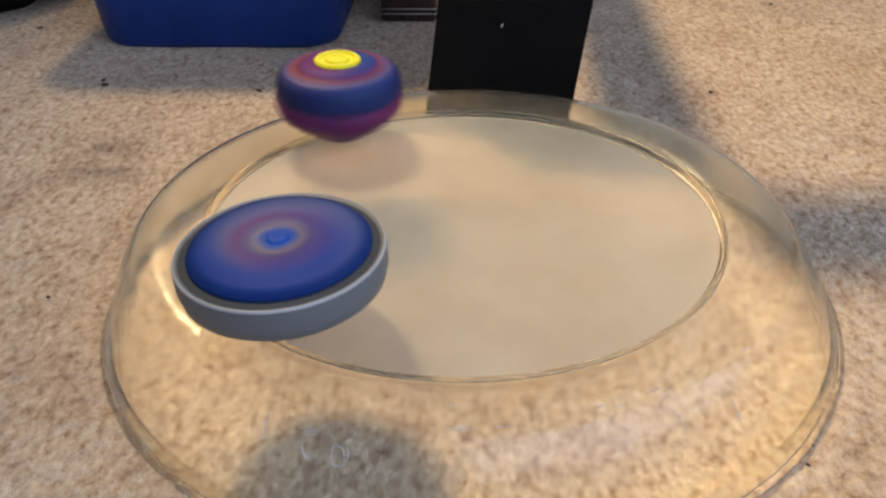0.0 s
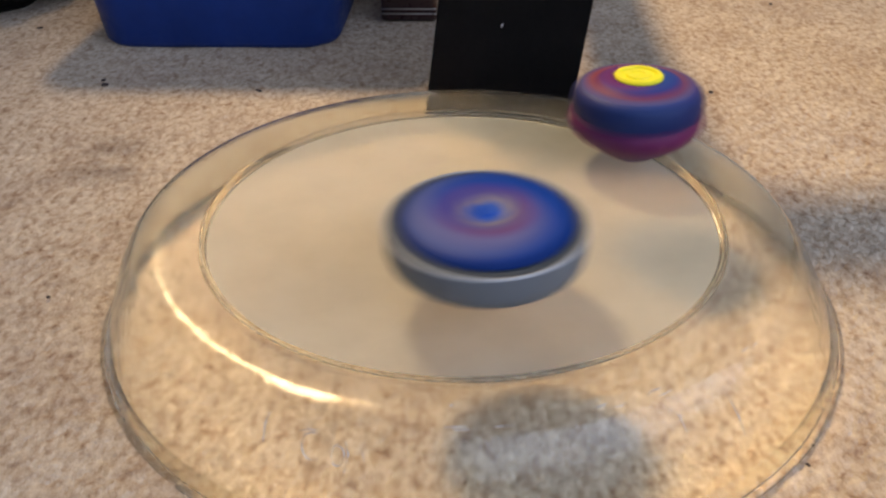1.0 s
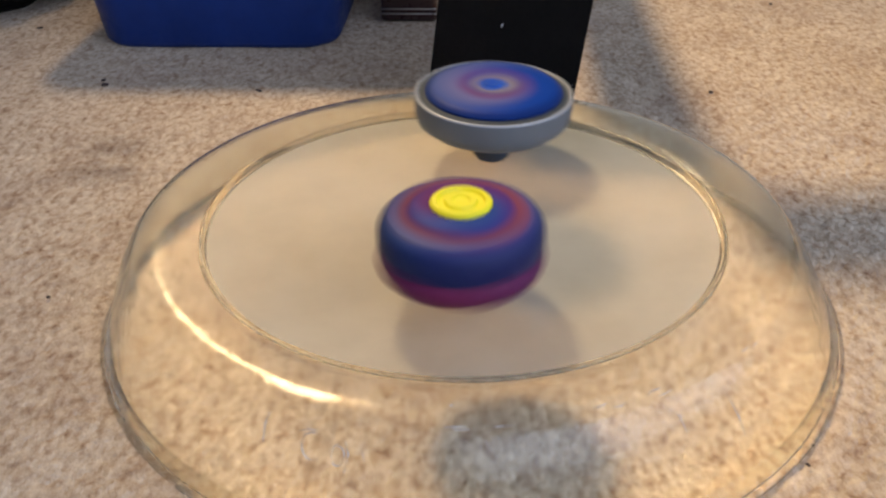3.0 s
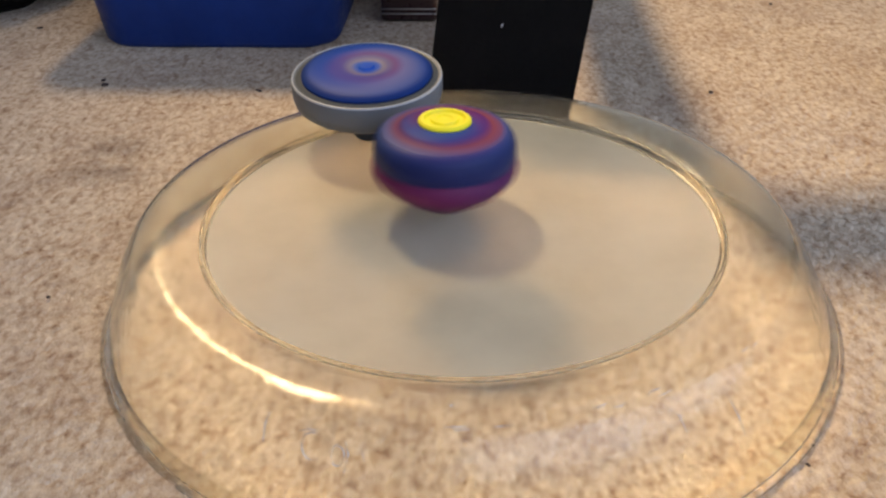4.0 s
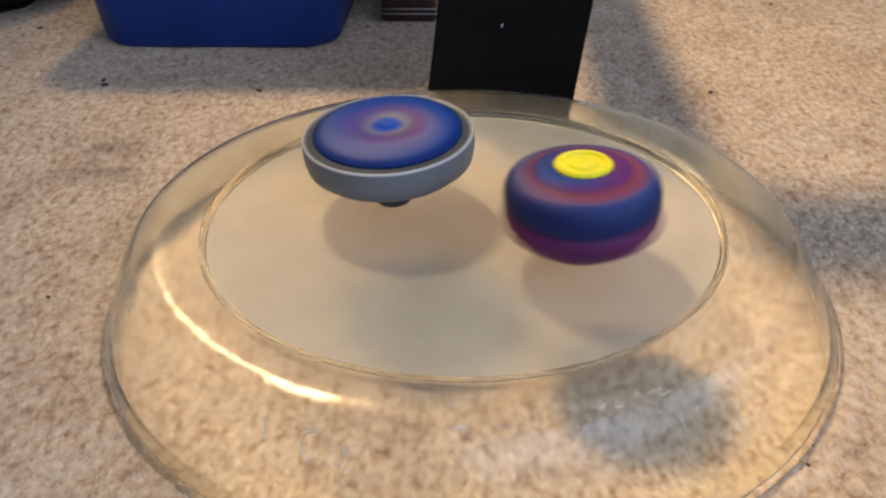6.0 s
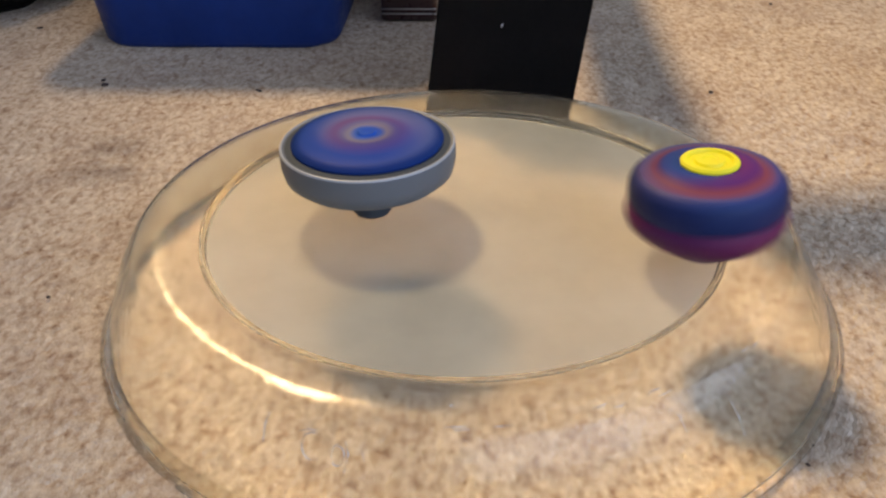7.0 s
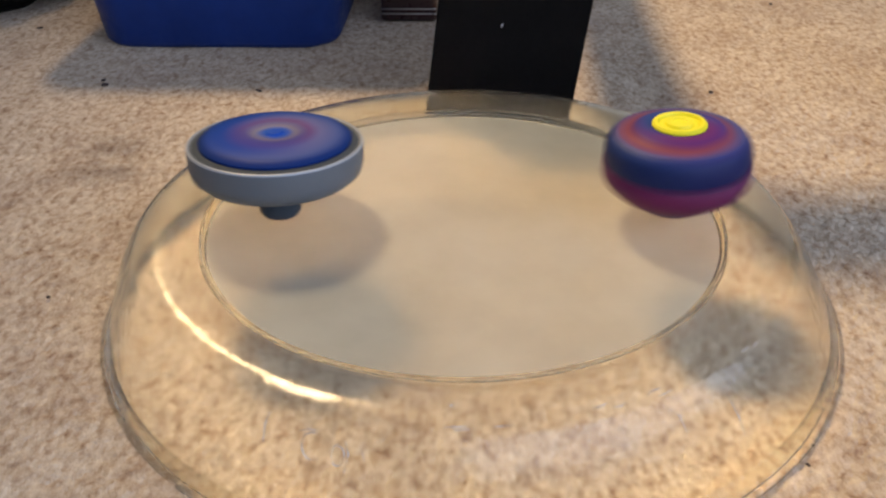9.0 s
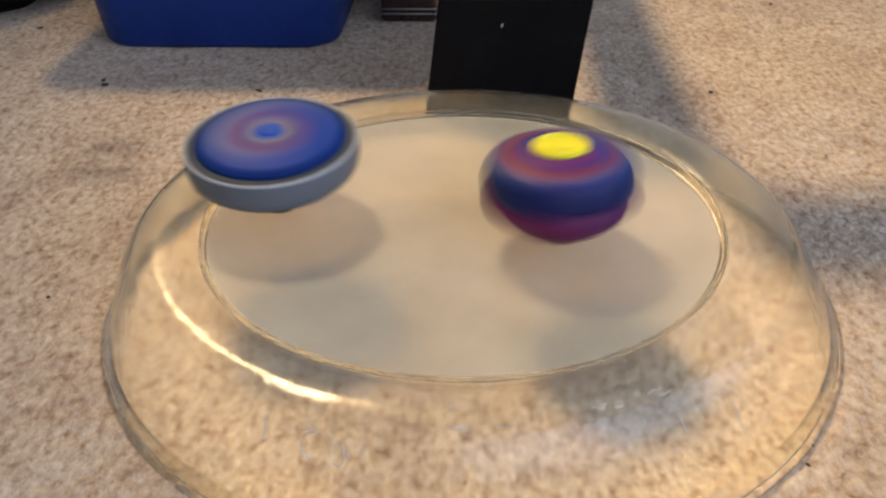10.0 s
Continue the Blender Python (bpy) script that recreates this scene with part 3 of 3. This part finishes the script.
def dark_bag():
    """The rounded dark thing at the carpet's far corner."""
    ob = new("dark_bag")
    ob.location = (-3.6 * U, 4.0 * U, 0)
    tagged(ob, "dark crumpled fabric bag lying on the carpet", "bag")
    bm = bmesh.new()
    bmesh.ops.create_icosphere(bm, subdivisions=4, radius=1)
    for v in bm.verts:
        f = 1 + 0.16 * noise.noise(v.co * 2.1) + 0.06 * noise.noise(v.co * 6.0)
        v.co = Vector((v.co.x * 0.040 * f, v.co.y * 0.040 * f, max(-0.001, 0.016 + v.co.z * 0.022 * f)))
    part("body", bm, BLACK_CARD, ob)
    return ob


dark_bag()


# ---- crumbs on the carpet ----
def crumb(x, y, size, stretch, turn):
    bm = bmesh.new()
    bmesh.ops.create_icosphere(bm, subdivisions=2, radius=1)
    for v in bm.verts:
        f = 1 + 0.45 * noise.noise(v.co * 1.9 + Vector((x * 90, y * 90, 0)))
        v.co = Vector((v.co.x * size * stretch * f, v.co.y * size * f, v.co.z * size * 0.7 * f))
    me = bpy.data.meshes.new("lint_crumb")
    bm.to_mesh(me)
    bm.free()
    me.materials.append(CRUMB)
    me.shade_smooth()
    ob = new("lint_crumb", me)
    ob.matrix_world = pose(x * U, y * U, size * 0.4, 0, 0, turn)
    return tagged(ob, "small dark crumb of lint on the carpet", "lint", "crumbs on the carpet")


for c in ((-2.187, 2.217, 0.0013, 1.3, 10), (-2.225, 2.301, 0.0009, 1.2, 40), (-1.224, 2.127, 0.0007, 3.0, -35), (1.479, 2.075, 0.0008, 1.2, 0), (2.294, 3.762, 0.0008, 1.2, 20),
          (1.106, -1.009, 0.00045, 1.6, -50), (1.15, -0.92, 0.0003, 1.4, 20), (-1.308, 0.1, 0.0006, 1.2, 0), (-1.691, -0.069, 0.0006, 1.2, 0), (-3.006, 3.306, 0.0007, 2.4, 10)):
    crumb(*c)


# ---- what moves ----
def motions():
    # seconds, the tip's place on the dish (x, y, height), and the lean of the axis to x and y in degrees
    GREY = [
        (0.0, -0.0417, -0.0536, 0.0, -2.5, -2.0),
        (0.1, -0.0425, -0.0522, 0.0, -3.0, -2.5),
        (0.3, -0.0454, -0.0469, 0.0, -3.5, -3.5),
        (0.5, -0.0428, -0.0422, 0.0, -1.5, -3.5),
        (0.7, -0.0282, -0.0461, 0.0, -1.0, -3.0),
        (0.8, -0.0173, -0.0456, 0.0, 0.0, -3.0),
        (0.9, -0.0061, -0.0438, 0.0, 0.0, -3.0),
        (1.0, 0.006, -0.0408, 0.0, 0.0, -2.5),
        (1.1, 0.0196, -0.0347, 0.0, 0.0, -2.5),
        (1.2, 0.0271, -0.0245, 0.0, 1.0, -2.0),
        (1.3, 0.0337, -0.0198, 0.0, 1.0, -3.0),
        (1.4, 0.0361, -0.0509, 0.0, -1.0, -3.5),
        (1.5, 0.041, -0.0547, 0.0, -2.0, -3.0),
        (1.6, 0.0423, -0.0536, 0.0, -1.0, -0.5),
        (1.7, 0.0408, -0.0572, 0.0, 0.0, 1.5),
        (1.8, 0.0389, -0.0583, 0.0, 1.0, 2.5),
        (1.9, 0.0369, -0.0585, 0.0, 2.0, 2.5),
        (2.0, 0.035, -0.0545, 0.0, 3.0, 0.5),
        (2.1, 0.0435, -0.0445, 0.0, 4.0, -2.0),
        (2.3, 0.0454, -0.0195, 0.0, 2.0, 0.0),
        (2.5, 0.0387, 0.0054, 0.0, 3.0, 0.0),
        (2.7, 0.0262, 0.0304, 0.0, 1.5, -1.0),
        (3.8, -0.0314, 0.0584, 0.0, 0.0, -4.0),
        (4.0, -0.0315, 0.0576, 0.0, 0.0, -4.5),
        (4.5, -0.0304, 0.0511, 0.0, 0.0, -4.5),
        (5.0, -0.0269, 0.0385, 0.0, -1.0, -4.0),
        (5.5, -0.0206, 0.0225, 0.0, -3.0, -3.5),
        (5.7, -0.0187, 0.0139, 0.0, -3.0, -3.5),
        (6.8, -0.0265, 0.0058, 0.0, -1.0, -1.0),
        (7.0, -0.0265, 0.0035, 0.0, -1.0, 0.0),
        (7.5, -0.0245, -0.0007, 0.0, 0.0, -0.8),
        (8.0, -0.0185, -0.0014, 0.0, 0.0, 1.0),
        (8.2, -0.0149, -0.002, 0.0, 0.0, 0.5),
        (8.3, -0.0133, -0.0025, 0.0, 0.0, 0.0),
        (8.4, -0.0186, -0.0017, 0.0, 0.0, 0.0),
        (8.5, -0.0295, -0.0014, 0.0, 0.0, 1.0),
        (8.6, -0.0376, 0.0005, 0.0, 0.0, 2.0),
        (8.7, -0.0432, 0.0011, 0.0, 0.5, 3.5),
        (9.0, -0.0538, 0.0021, 0.0, 1.0, 4.0),
        (9.2, -0.06, 0.0022, 0.0, 1.0, 4.0),
        (9.5, -0.0671, 0.0043, 0.0, 1.0, 1.4),
        (9.7, -0.0674, 0.0056, 0.0, 0.5, 1.0),
        (9.8, -0.0658, 0.0068, 0.0, 0.0, -1.0),
        (9.9, -0.0615, 0.0073, 0.0, -0.5, -3.0),
        (10.0, -0.0546, 0.0078, 0.0, -1.0, -6.0),
    ]
    PURPLE = [
        (0.0, -0.041, 0.0535, 0.0, 0.6, -0.6),
        (0.1, -0.0387, 0.0483, 0.0, 1.0, -0.4),
        (0.2, -0.0361, 0.0396, 0.0, 0.0, -0.0),
        (0.3, -0.0309, 0.0258, 0.0, 1.6, -0.0),
        (0.4, -0.0199, 0.0108, 0.0, -0.0, 0.0),
        (0.5, 0.0005, -0.0021, 0.0, 0.2, -0.8),
        (0.6, 0.0252, -0.002, 0.0, 0.0, 0.0),
        (0.7, 0.0461, 0.0071, 0.0, -1.8, 0.0),
        (0.8, 0.0541, 0.0254, 0.0, 0.0, 0.0),
        (0.9, 0.056, 0.0368, 0.0, 0.0, 0.0),
        (1.0, 0.0557, 0.0382, 0.0, -0.8, -0.1),
        (1.1, 0.0515, 0.0406, 0.0, 0.0, 0.0),
        (1.2, 0.0458, 0.0378, 0.0, 0.0, 0.0),
        (1.3, 0.0345, 0.0427, 0.0, 0.0, 0.0),
        (1.4, 0.0201, 0.065, 0.0075, 0.0, 0.0),
        (1.5, -0.0042, 0.0600, 0.0095, -1.5, 0.0),
        (1.6, -0.0276, 0.0377, 0.0, -2.0, 0.0),
        (1.7, -0.0365, 0.0003, 0.0, -3.0, 1.0),
        (1.8, -0.0331, -0.0266, 0.0, -4.0, 0.0),
        (1.9, -0.0231, -0.054, 0.0, -1.0, 0.0),
        (2.0, -0.0089, -0.072, 0.0, -4.0, 0.0),
        (2.1, -0.0094, -0.0679, 0.0, -4.0, 0.0),
        (2.3, -0.0092, -0.0714, 0.0, -2.0, 0.0),
        (2.5, -0.0079, -0.071, 0.0, 0.0, 0.0),
        (2.7, -0.0008, -0.064, 0.0, 0.0, -0.0),
        (3.8, -0.002, 0.0127, 0.0, -0.2, -2.2),
        (4.0, -0.005, 0.0047, 0.0, 0.4, 0.1),
        (4.5, -0.0003, -0.012, 0.0, -0.8, 0.2),
        (5.0, 0.0077, -0.021, 0.0, -0.4, 1.0),
        (5.5, 0.0172, -0.0233, 0.0, -0.9, 1.1),
        (5.7, 0.0205, -0.0229, 0.0, -1.5, 0.9),
        (6.8, 0.0646, -0.0244, 0.0, -2.1, 0.2),
        (7.0, 0.0654, -0.0224, 0.0, -2.4, 1.5),
        (7.5, 0.0655, -0.0168, 0.0, -1.7, 0.9),
        (8.0, 0.0544, -0.0076, 0.0, -2.3, -0.7),
        (8.2, 0.0439, -0.0036, 0.0, 0.0, 0.0),
        (8.5, 0.0452, -0.0029, 0.0, -1.9, 0.2),
        (8.8, 0.0552, 0.0008, 0.0, 0.0, 0.0),
        (9.0, 0.062, 0.0016, 0.0, -2.0, 0.6),
        (9.5, 0.0631, 0.0025, 0.0, -0.6, 1.1),
        (9.8, 0.053, 0.0024, 0.0, 0.0, 0.0),
        (10.0, 0.0272, -0.0125, 0.0, -1.4, 0.9),
    ]
    def path(rows, spin, phase):
        out = []
        times = [r[0] for r in rows]
        for f in range(301):
            t = f / 30
            i = max(k for k in range(len(rows)) if times[k] <= t + 1e-6)
            i = min(i, len(rows) - 2)
            p0, p1, p2, p3 = rows[max(i - 1, 0)], rows[i], rows[i + 1], rows[min(i + 2, len(rows) - 1)]
            h = p2[0] - p1[0]
            s = min(1.0, (t - p1[0]) / h)
            v = []
            for c in range(1, 6):
                m1 = (p2[c] - p0[c]) / max(p2[0] - p0[0], 1e-6) * h
                m2 = (p3[c] - p1[c]) / max(p3[0] - p1[0], 1e-6) * h
                v.append((2 * s ** 3 - 3 * s * s + 1) * p1[c] + (s ** 3 - 2 * s * s + s) * m1 + (3 * s * s - 2 * s ** 3) * p2[c] + (s ** 3 - s * s) * m2)
            axis = Vector((math.sin(radians(v[3])), math.sin(radians(v[4])), 1)).normalized()
            turn = Vector((0, 0, 1)).rotation_difference(axis).to_matrix().to_4x4()
            out.append((t, Matrix.Translation((v[0], v[1], FLOOR_Z + v[2])) @ turn @ pose(0, 0, 0, 0, 0, phase + spin * f)))
        return out

    walk(grey, path(GREY, 77.0, 0.0))
    walk(purple, path(PURPLE, 83.0, 40.0))


motions()
